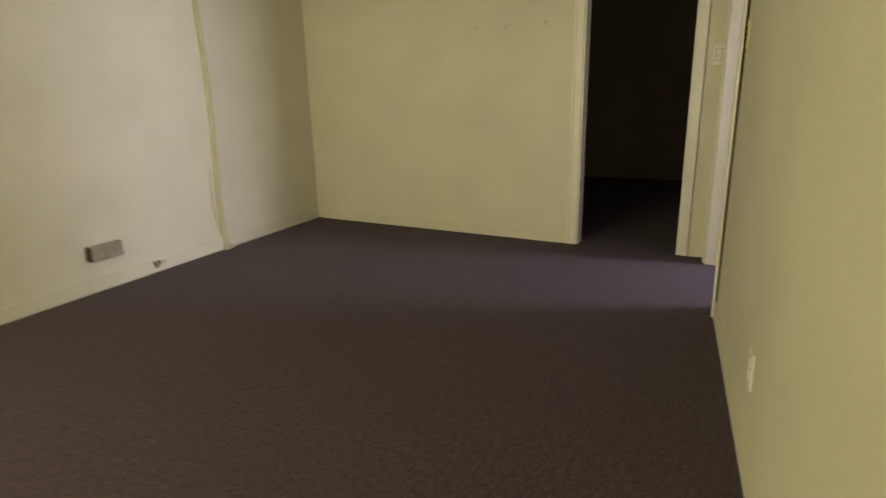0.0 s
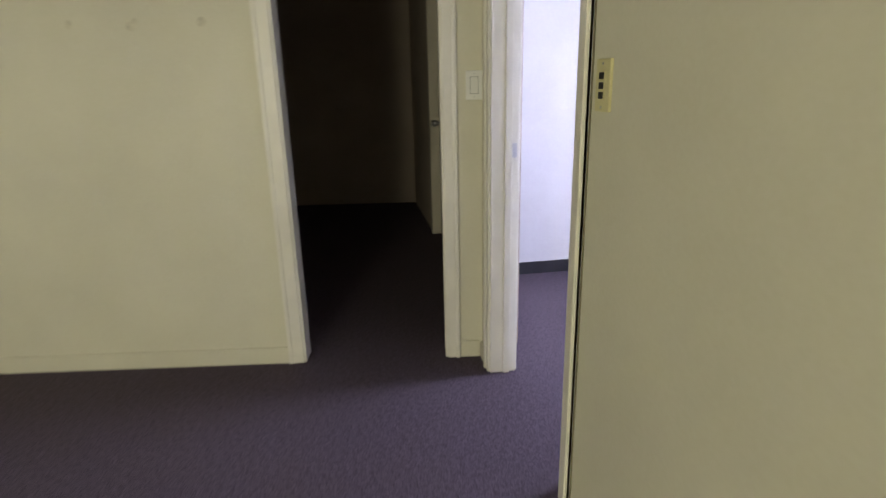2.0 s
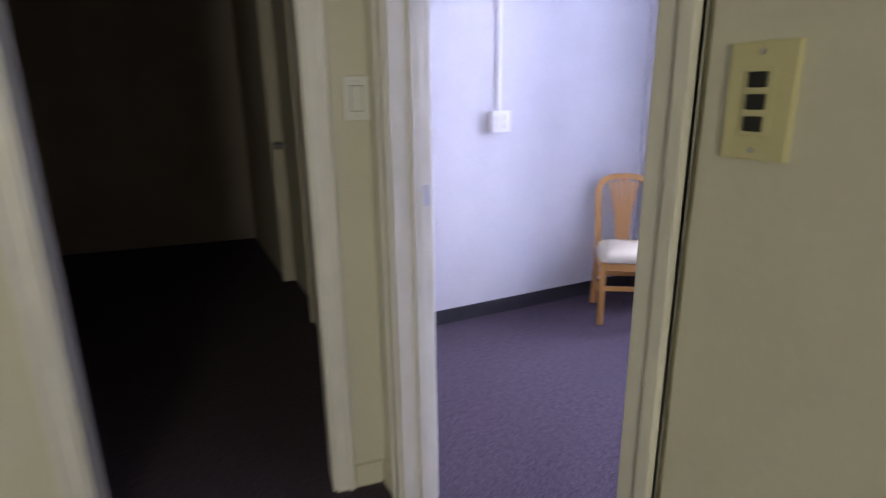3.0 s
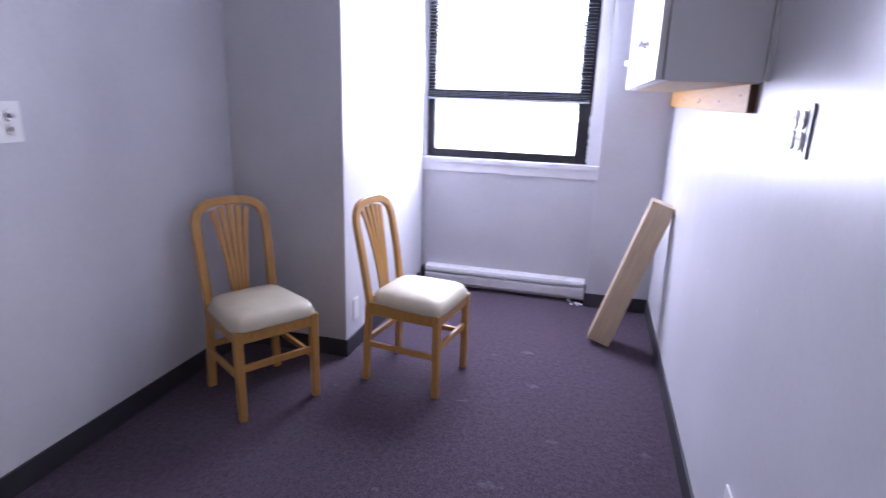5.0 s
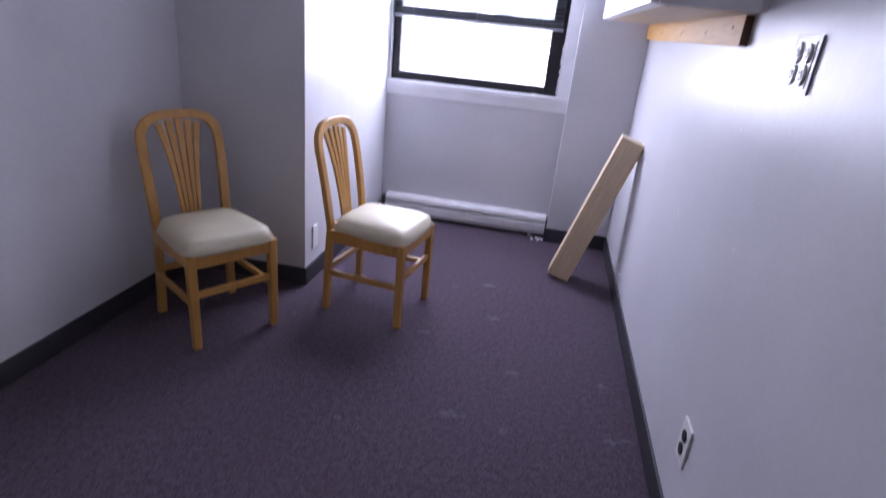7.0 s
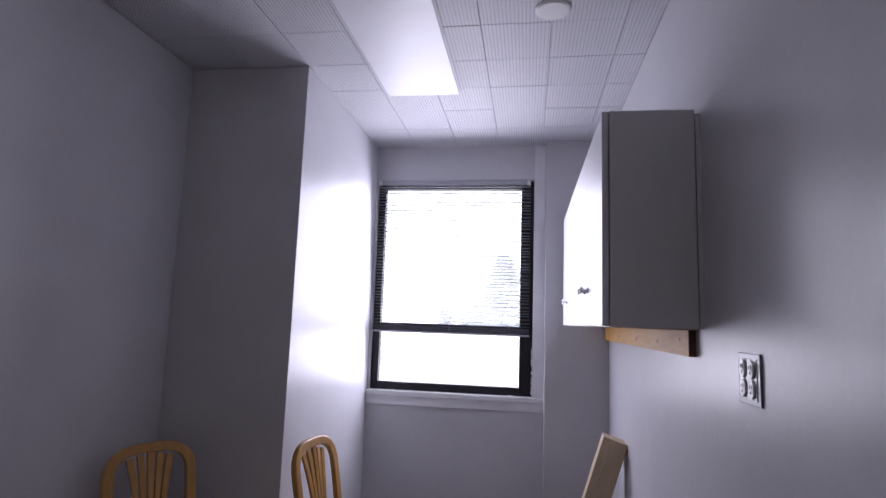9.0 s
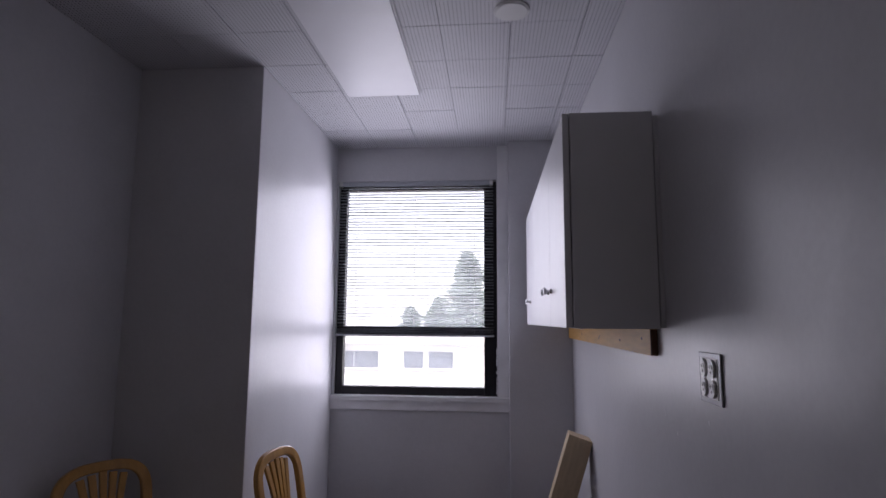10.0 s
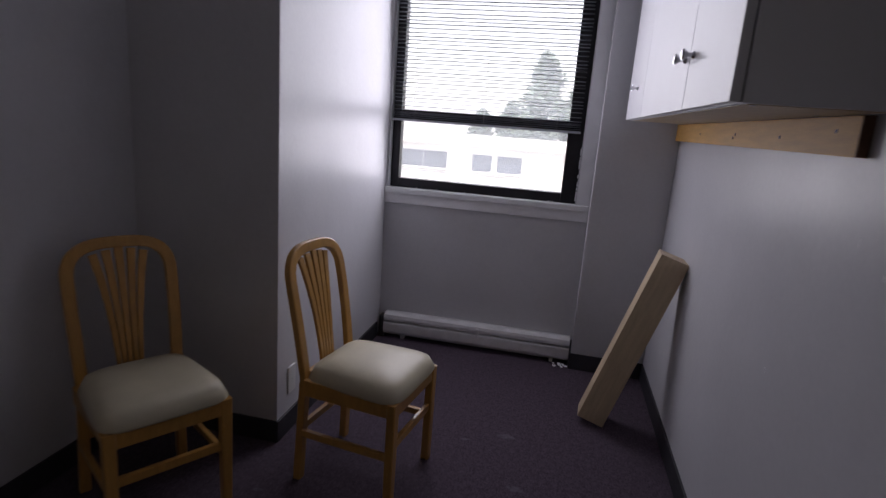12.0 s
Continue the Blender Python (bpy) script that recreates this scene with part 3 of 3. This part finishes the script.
def chair():
    c = thing("dining_chair", "honey-stained wooden chair with fan back and cream vinyl seat", "chair", group="chairs in the small room")
    bm = bmesh.new()
    sweep(bm, [hoop_point(-0.999 + 1.998 * i / 44) for i in range(45)], 0.024, 0.036, side=(1, 0, 0.15))
    part("back_frame", bm, beech, c)
    for sy in (-1, 1):
        bm = bmesh.new()
        sweep(bm, [(-0.172 - 0.012 * (1 - z / 0.36), sy * (0.142 + 0.010 * (1 - z / 0.36)), z) for z in (0, 0.09, 0.18, 0.27, 0.36)], 0.032, 0.028, side=(0, 1, 0))
        part("back_leg", bm, beech, c)
        bm = bmesh.new()
        sweep(bm, [(0.168, sy * 0.160, z) for z in (0, 0.1, 0.24, 0.376)], 0.028, 0.03, side=(0, 1, 0), w1=0.036)
        part("front_leg", bm, beech, c)
        block("side_rail", beech, (-0.16, 0.155, sy * 0.160 - 0.010, sy * 0.160 + 0.010, 0.325, 0.380), c, bevel=0.002)
        block("stretcher", beech, (-0.165, 0.155, sy * 0.160 - 0.008, sy * 0.160 + 0.008, 0.170, 0.194), c, bevel=0.003)
    block("front_rail", beech, (0.158, 0.178, -0.15, 0.15, 0.325, 0.380), c, bevel=0.002)
    block("back_rail", beech, (-0.184, -0.164, -0.15, 0.15, 0.325, 0.392), c, bevel=0.002)
    block("stretcher", beech, (0.158, 0.174, -0.155, 0.155, 0.205, 0.232), c, bevel=0.003)
    block("stretcher", beech, (-0.184, -0.168, -0.155, 0.155, 0.185, 0.21), c, bevel=0.003)
    # fan of five splats, close at the seat and spreading to the crown
    for k in range(5):
        u = (k - 2) / 2
        path = []
        for i in range(13):
            z = 0.385 + (0.785 - 0.385) * i / 12
            h = (z - 0.345) / 0.45
            spread = 0.032 + 0.044 * h ** 2.0
            path.append((-0.170 - 0.05 * h - 0.03 * h * h, u * spread, z - 0.022 * abs(u) * h ** 3))
        bm = bmesh.new()
        sweep(bm, path, 0.0125, 0.012, side=(0, 1, 0), w1=0.026)
        part("splat", bm, beech, c)
    # seat cushion with a soft crown and rounded front
    bm = bmesh.new()
    r = bmesh.ops.create_grid(bm, x_segments=22, y_segments=22, size=1)
    def outline(v):
        a, b = v.co.x, v.co.y
        n = max(abs(a), abs(b))
        e = (abs(a) ** 6 + abs(b) ** 6) ** (1 / 6) or 1
        s = n / e if n else 1
        x, y = a * s, b * s
        return x * 0.182 + 0.010, y * (0.176 + 0.012 * x), n
    for v in bm.verts:
        x, y, n = outline(v)
        v.co = (x, y, 0.380 + 0.055 * max(0, 1 - n ** 5) ** 0.45 + 0.010 * (1 - n * n))
    ext = bmesh.ops.extrude_edge_only(bm, edges=[e for e in bm.edges if e.is_boundary])
    vs = [g for g in ext["geom"] if isinstance(g, bmesh.types.BMVert)]
    for v in vs:
        v.co = ((v.co.x - 0.012) * 0.97 + 0.012, v.co.y * 0.97, 0.372)
    bmesh.ops.holes_fill(bm, edges=[e for e in bm.edges if e.is_boundary], sides=0)
    part("seat", bm, vinyl, c, "cream vinyl seat pad", smooth=True)
    return c


first = chair()
first.matrix_world = place(0.556, 1.858, 0, 0, 0, -33)
first["label"] = "honey-stained wooden fan-back chair with cream vinyl seat beside the wall"
second = copy_thing(first, place(1.138, 2.226, 0, 0, 0, -9))
second["label"] = "honey-stained wooden fan-back chair with cream vinyl seat near the column"
bm = bmesh.new()
box(bm, 0.140, 0.158, 0.085, 0.115, 0.300, 0.318, bevel=0.002)
box(bm, 0.150, 0.158, 0.080, 0.120, 0.316, 0.330, bevel=0.002)
part("corner_bracket", bm, white_plastic, second, "white bracket under the seat rail")


# ---- electrical fittings ----
def outlet_face(parent, x, y, z, mat, dark, n, s=1.0):
    """One rounded receptacle face on the wall plane, facing n = -1 or +1 along x."""
    bm = bmesh.new()
    for k in range(2):
        cyl(bm, 0.0145 * s, 0.0140 * s, (x, y, z + (k - 0.5) * 0.008), (x + n * 0.004, y, z + (k - 0.5) * 0.008), 18)
    f = part("receptacle", bm, mat, parent)
    bm = bmesh.new()
    for dy, hh in ((-0.0055, 0.009), (0.0055, 0.007)):
        box(bm, x + n * 0.0035, x + n * 0.0046, y + dy - 0.0012, y + dy + 0.0012, z + 0.001, z + 0.001 + hh)
    cyl(bm, 0.0026, 0.0026, (x + n * 0.0035, y, z - 0.007), (x + n * 0.0046, y, z - 0.007), 8)
    part("slots", bm, dark, f)


def quad_outlet():
    q = thing("quad_outlet", "grey steel double-gang plate with four white receptacles", "outlet")
    y, z = 1.270, 1.216
    block("plate", plate_grey, (XR - 0.005, XR, y - 0.060, y + 0.060, z - 0.054, z + 0.054), q, bevel=0.002)
    block("insert", white_plastic, (XR - 0.0065, XR - 0.004, y - 0.046, y + 0.046, z - 0.043, z + 0.043), q, "white receptacle field", bevel=0.001)
    for dy in (-0.023, 0.023):
        for dz in (-0.0205, 0.0205):
            bm = bmesh.new()
            cyl(bm, 0.0205, 0.0205, (XR - 0.006, y + dy, z + dz), (XR - 0.0072, y + dy, z + dz), 20)
            part("shadow_gap", bm, insert_grey, q, "dark gap round the receptacle")
            outlet_face(q, XR - 0.0070, y + dy, z + dz, white_plastic, black_plastic, -1, 1.05)
        bm = bmesh.new()
        cyl(bm, 0.003, 0.003, (XR - 0.0062, y + dy, z), (XR - 0.0078, y + dy, z), 8)
        part("screw", bm, steel, q)


quad_outlet()


def low_outlet():
    q = thing("wall_outlet", "white wall plate with two dark receptacles near the baseboard", "outlet")
    y, z = 1.255, 0.295
    block("plate", white_plastic, (XR - 0.006, XR, y - 0.036, y + 0.036, z - 0.057, z + 0.057), q, bevel=0.002)
    for dz in (-0.02, 0.02):
        bm = bmesh.new()
        cyl(bm, 0.016, 0.0155, (XR - 0.005, y, z + dz), (XR - 0.009, y, z + dz), 20)
        part("receptacle", bm, black_plastic, q, "black receptacle")


low_outlet()


def column_outlet():
    q = thing("wall_outlet", "white blank cover plate low on the column", "outlet")
    y, z = 2.385, 0.215
    block("plate", white_plastic, (CX, CX + 0.006, y - 0.030, y + 0.030, z - 0.055, z + 0.055), q, bevel=0.002)
    bm = bmesh.new()
    cyl(bm, 0.003, 0.003, (CX + 0.006, y, z), (CX + 0.007, y, z), 8)
    part("screw", bm, steel, q)


column_outlet()


def conduit_box():
    q = thing("surface_outlet_box", "white surface outlet box fed by a conduit from the ceiling", "outlet")
    y, z = 1.185, 1.150
    block("box", white_plastic, (XL, XL + 0.038, y - 0.055, y + 0.055, z - 0.055, z + 0.055), q, bevel=0.004)
    block("plate", white_plastic, (XL + 0.038, XL + 0.043, y - 0.058, y + 0.058, z - 0.058, z + 0.058), q, bevel=0.002)
    for dy in (-0.024, 0.024):
        for dz in (-0.0195, 0.0195):
            outlet_face(q, XL + 0.043, y + dy, z + dz, white_plastic, white_trim, 1)
    bm = bmesh.new()
    box(bm, XL, XL + 0.014, y - 0.011, y + 0.011, z + 0.055, H, bevel=0.003)
    part("conduit", bm, white_trim, q, "white painted surface raceway")


conduit_box()


def switch_plate():
    q = thing("light_switch", "white rocker switch in a deep surface box on cream wall", "switch")
    y, z = 0.010, 1.300
    # grey of box and bezel paints the shadow lines round plate and rocker
    block("box", insert_grey, (XF, XF + 0.020, y - 0.034, y + 0.034, z - 0.059, z + 0.059), q, "back box coloured grey for the shadow round the plate", bevel=0.002)
    block("plate", white_plastic, (XF + 0.020, XF + 0.026, y - 0.036, y + 0.036, z - 0.061, z + 0.061), q, bevel=0.003)
    block("bezel", insert_grey, (XF + 0.026, XF + 0.0265, y - 0.018, y + 0.018, z - 0.036, z + 0.036), q, "thin grey line for the shaded gap round the rocker")
    block("rocker", white_plastic, (XF + 0.0262, XF + 0.031, y - 0.0160, y + 0.0160, z - 0.034, z + 0.034), q, bevel=0.002)
    for dz in (-0.048, 0.048):
        bm = bmesh.new()
        cyl(bm, 0.003, 0.003, (XF + 0.026, y, z + dz), (XF + 0.0275, y, z + dz), 8)
        part("screw", bm, steel, q)
    return q


askew(switch_plate())


def triple_switch():
    q = thing("triple_switch", "ivory wall plate with three dark rocker switches", "switch")
    x, z = 2.526, 1.303
    block("plate", ivory, (x - 0.036, x + 0.036, YA - 0.008, YA, z - 0.058, z + 0.058), q, bevel=0.003)
    block("bezel", ivory, (x - 0.017, x + 0.017, YA - 0.0095, YA - 0.008, z - 0.034, z + 0.034), q, bevel=0.001)
    for k in (-1, 0, 1):
        block("rocker", black_plastic, (x - 0.0095, x + 0.0095, YA - 0.013, YA - 0.009, z + k * 0.0215 - 0.0075, z + k * 0.0215 + 0.0075), q, bevel=0.0015)
    for dz in (-0.048, 0.048):
        bm = bmesh.new()
        cyl(bm, 0.003, 0.003, (x, YA - 0.008, z + dz), (x, YA - 0.0095, z + dz), 8)
        part("screw", bm, steel, q)


triple_switch()


def office_outlet():
    q = thing("wall_outlet", "painted cream outlet plate low on the partition", "outlet")
    x, z = 3.62, 0.285
    block("plate", trim_paint, (x - 0.035, x + 0.035, YA - 0.007, YA, z - 0.057, z + 0.057), q, bevel=0.002)
    for dz in (-0.02, 0.02):
        bm = bmesh.new()
        cyl(bm, 0.016, 0.0155, (x, YA - 0.006, z + dz), (x, YA - 0.01, z + dz), 20)
        part("receptacle", bm, trim_paint, q)


office_outlet()


def floor_box():
    q = thing("surface_junction_box", "beige surface junction box low on the office wall", "junction box")
    x0, x1, z = 3.00, 3.20, 0.235
    block("box", box_paint, (x0, x1, YO, YO + 0.045, z - 0.045, z + 0.045), q, bevel=0.003)
    block("end_plate", black_plastic, (x1, x1 + 0.004, YO + 0.003, YO + 0.042, z - 0.042, z + 0.042), q, "dark end face", bevel=0.001)
    block("cover", box_paint, (x0 + 0.01, x1 - 0.01, YO + 0.045, YO + 0.049, z - 0.038, z + 0.038), q, bevel=0.002)


floor_box()


def wall_pipe():
    q = thing("wall_pipe", "crooked cream painted cable cover running down the wall", "pipe")
    bm = bmesh.new()
    pts = []
    for k in range(31):
        z = H * k / 30
        pts.append((2.125 + 0.012 * math.sin(z * 4.2) - 0.01 * max(0, z - 1.2), YO + 0.012, z))
    sweep(bm, pts, 0.034, 0.026, side=(1, 0, 0))
    part("cover", bm, pipe_paint, q)
    bm = bmesh.new()
    pts = [(2.18 + 0.045 * math.sin(k / 14 * math.pi) - 0.05 * (k / 14), YO + 0.006, 0.62 - 0.57 * k / 14) for k in range(15)]
    sweep(bm, pts, 0.006, 0.006, side=(1, 0, 0))
    part("loose_cable", bm, pipe_paint, q, "thin loose cable")
    block("boot", pipe_paint, (2.07, 2.16, YO + 0.012, YO + 0.05, 0, 0.03), q, bevel=0.008)


wall_pipe()


def cable_stub():
    q = thing("cable_stub", "short frayed dark cable ends poking out above the baseboard", "cable")
    for k in range(3):
        bm = bmesh.new()
        pts = [(2.74 + 0.012 * k + 0.035 * (i / 7) * (k - 0.6), YO + 0.012 + 0.05 * i / 7, 0.03 + 0.045 * math.sin(i / 7 * 2.4) * (1 + 0.2 * k)) for i in range(8)]
        sweep(bm, pts, 0.005, 0.005, side=(1, 0, 0))
        part("wire", bm, black_plastic if k else pipe_paint, q)


cable_stub()
# smudges left on the office's far wall
rnd = random.Random(11)
for y, z, r in ((-1.66, 1.57, 0.020), (-1.40, 1.57, 0.024), (-1.12, 1.588, 0.026)):
    bm = bmesh.new()
    for k in range(3):
        bmesh.ops.create_icosphere(bm, subdivisions=2, radius=r * rnd.uniform(0.5, 0.9), matrix=Matrix.Translation(
            (XF, y + rnd.uniform(-r, r) * 0.5, z + rnd.uniform(-r, r) * 0.6)) @ Matrix.Diagonal((0.03, 1, 1, 1)))
    askew(tagged(part("wall_smudge", bm, smudge), "faint grey-brown adhesive smudge on cream wall", "smudge", group="smudges on the office wall"))


# ---- ceiling fittings ----
def ceiling_light():
    q = thing("ceiling_light", "unlit flat white fluorescent ceiling light", "ceiling light")
    x0, x1, y0, y1 = 1.050, 1.422, 1.380, 2.610
    block("frame", white_trim, (x0, x1, y0, y1, H - 0.006, H), q, bevel=0.002)
    block("diffuser", diffuser_mat, (x0 + 0.006, x1 - 0.006, y0 + 0.006, y1 - 0.006, H - 0.018, H - 0.006), q, bevel=0.004)


ceiling_light()


def detector():
    q = thing("ceiling_disc", "round white blank cover on the tiled ceiling", "ceiling cover")
    bm = bmesh.new()
    cyl(bm, 0.066, 0.066, (1.844, 1.905, H), (1.844, 1.905, H - 0.004), 40)
    part("rim", bm, white_plastic, q)
    bm = bmesh.new()
    cyl(bm, 0.063, 0.056, (1.844, 1.905, H - 0.004), (1.844, 1.905, H - 0.008), 40)
    part("cap", bm, white_plastic, q)


detector()

# ---- small traces on the carpet and walls ----
rnd = random.Random(21)
for x, y, s in ((1.601, 2.600, 1.2), (1.454, 2.525, 0.7), (1.672, 2.266, 0.8), (1.401, 2.046, 0.9), (1.788, 1.866, 0.8), (2.130, 1.885, 0.7),
                (1.612, 1.552, 1.3), (1.795, 1.518, 0.9), (2.150, 1.57, 0.9), (0.833, 1.997, 0.5), (2.20, 1.59, 0.8), (1.25, 1.42, 0.5)):
    bm = bmesh.new()
    for k in range(7):
        a, d = rnd.random() * 6.28, rnd.random() * 0.022 * s
        bmesh.ops.create_icosphere(bm, subdivisions=1, radius=rnd.uniform(0.006, 0.016) * s, matrix=Matrix.Translation(
            (x + d * math.cos(a) * 1.5, y + d * math.sin(a) * 0.7, 0.001)) @ Matrix.Diagonal((1.3, 0.8, 0.12, 1)))
    tagged(part("carpet_tuft", bm, lint_mat), "pulled pale tuft where furniture stood on the carpet", "carpet mark", group="marks on the carpet")
for y, z, h in ((1.62, 1.09, 0.03), (1.52, 1.05, 0.015), (1.30, 1.115, 0.012), (1.33, 0.80, 0.02), (1.27, 0.93, 0.006), (1.9, 0.72, 0.02)):
    bm = bmesh.new()
    bmesh.ops.create_icosphere(bm, subdivisions=1, radius=0.5, matrix=Matrix.Translation((XR, y, z)) @ Matrix.Rotation(rnd.uniform(-0.3, 0.3), 4, 'X') @ Matrix.Diagonal((0.002, 0.005, h, 1)))
    tagged(part("wall_chip", bm, scuff_mat), "small chip in the glossy white wall paint", "paint chip", group="chips in the wall")

# ---- outside ----
setting("ground", ground_mat, [(-400, 400, 3.8, 600, -5.3, -5.0)], "pale asphalt yard below the window", "ground")


def far_building():
    b = thing("far_building", "low pale flat-roofed building across the yard", "building")
    y = 46.0
    block("wall", concrete, (-30, 26, y, y + 12, -5, -0.5), b)
    block("roof", concrete, (-30.4, 26.4, y - 0.5, y + 12.4, -0.5, 0.15), b)
    rnd = random.Random(5)
    for k in range(26):
        x = -28 + 2.05 * k
        if rnd.random() < 0.25:
            continue
        w = block("window", facade_glass, (x, x + rnd.choice((1.6, 1.98)), y - 0.06, y + 0.02, -2.5, -1.15), b)
        block("sill", concrete, (x - 0.05, x + 1.95, y - 0.16, y - 0.03, -2.62, -2.5), w)


far_building()


def tree(x, y, z, height, seed):
    t = thing("tree", "broadleaf tree with uneven crown beyond the building", "tree", place(x, y, z), group="trees beyond the yard")
    rnd = random.Random(seed)
    bm = bmesh.new()
    cyl(bm, 0.35, 0.12, (0, 0, 0), (0, 0, height * 0.75), 10)
    for k in range(7):
        a = k * 2.4
        z0 = height * (0.3 + 0.06 * k)
        cyl(bm, 0.12, 0.03, (0, 0, z0), (math.cos(a) * height * 0.2, math.sin(a) * height * 0.2, z0 + height * 0.15), 6)
    part("trunk", bm, bark, t)
    bm = bmesh.new()
    for k in range(2600):
        u = rnd.random()
        zz = height * (0.28 + 0.72 * u)
        a = rnd.random() * 6.283
        lump = noise.noise(Vector((math.cos(a) * 1.6, math.sin(a) * 1.6, u * 5 + seed * 7)))
        rad = height * 0.30 * min(1, 3.5 * u + 0.35) * (1 - u) ** 0.55 * (0.75 + 0.9 * lump)
        rr = rad * math.sqrt(rnd.random())
        p = Vector((rr * math.cos(a), rr * math.sin(a), zz))
        s = rnd.uniform(0.2, 0.5)
        q = Euler((0.8 + rnd.uniform(-0.6, 0.6), rnd.uniform(-0.6, 0.6), rnd.uniform(-0.8, 0.8))).to_matrix()
        vs = [bm.verts.new(p + q @ Vector(c)) for c in ((-s, 0, 0), (0, -s * 0.5, 0.05), (s, 0, 0), (0, s * 0.5, 0.05))]
        bm.faces.new(vs)
    part("crown", bm, leaf_mat, t)


for x, y, h, sd in ((-1.0, 62, 14.0, 1), (-4.6, 66, 9, 2), (2.8, 64, 11, 3), (-8.5, 70, 8, 4), (6.5, 66, 9, 5)):
    tree(x, y, -5, h, sd)


def wires():
    q = thing("overhead_wires", "slack black overhead wires across the yard", "wires")
    for z, sag in ((-0.55, 0.15), (-0.75, 0.2), (-0.95, 0.1)):
        bm = bmesh.new()
        pts = [(-25 + 2.5 * k, 26, z - sag * (1 - ((k - 10) / 10) ** 2)) for k in range(21)]
        sweep(bm, pts, 0.02, 0.02, side=(0, 1, 0))
        part("wire", bm, black_plastic, q)
    for x in (-25, 25):
        bm = bmesh.new()
        cyl(bm, 0.14, 0.1, (x, 26, -5), (x, 26, 0.5), 10)
        part("pole", bm, bark, q)


wires()
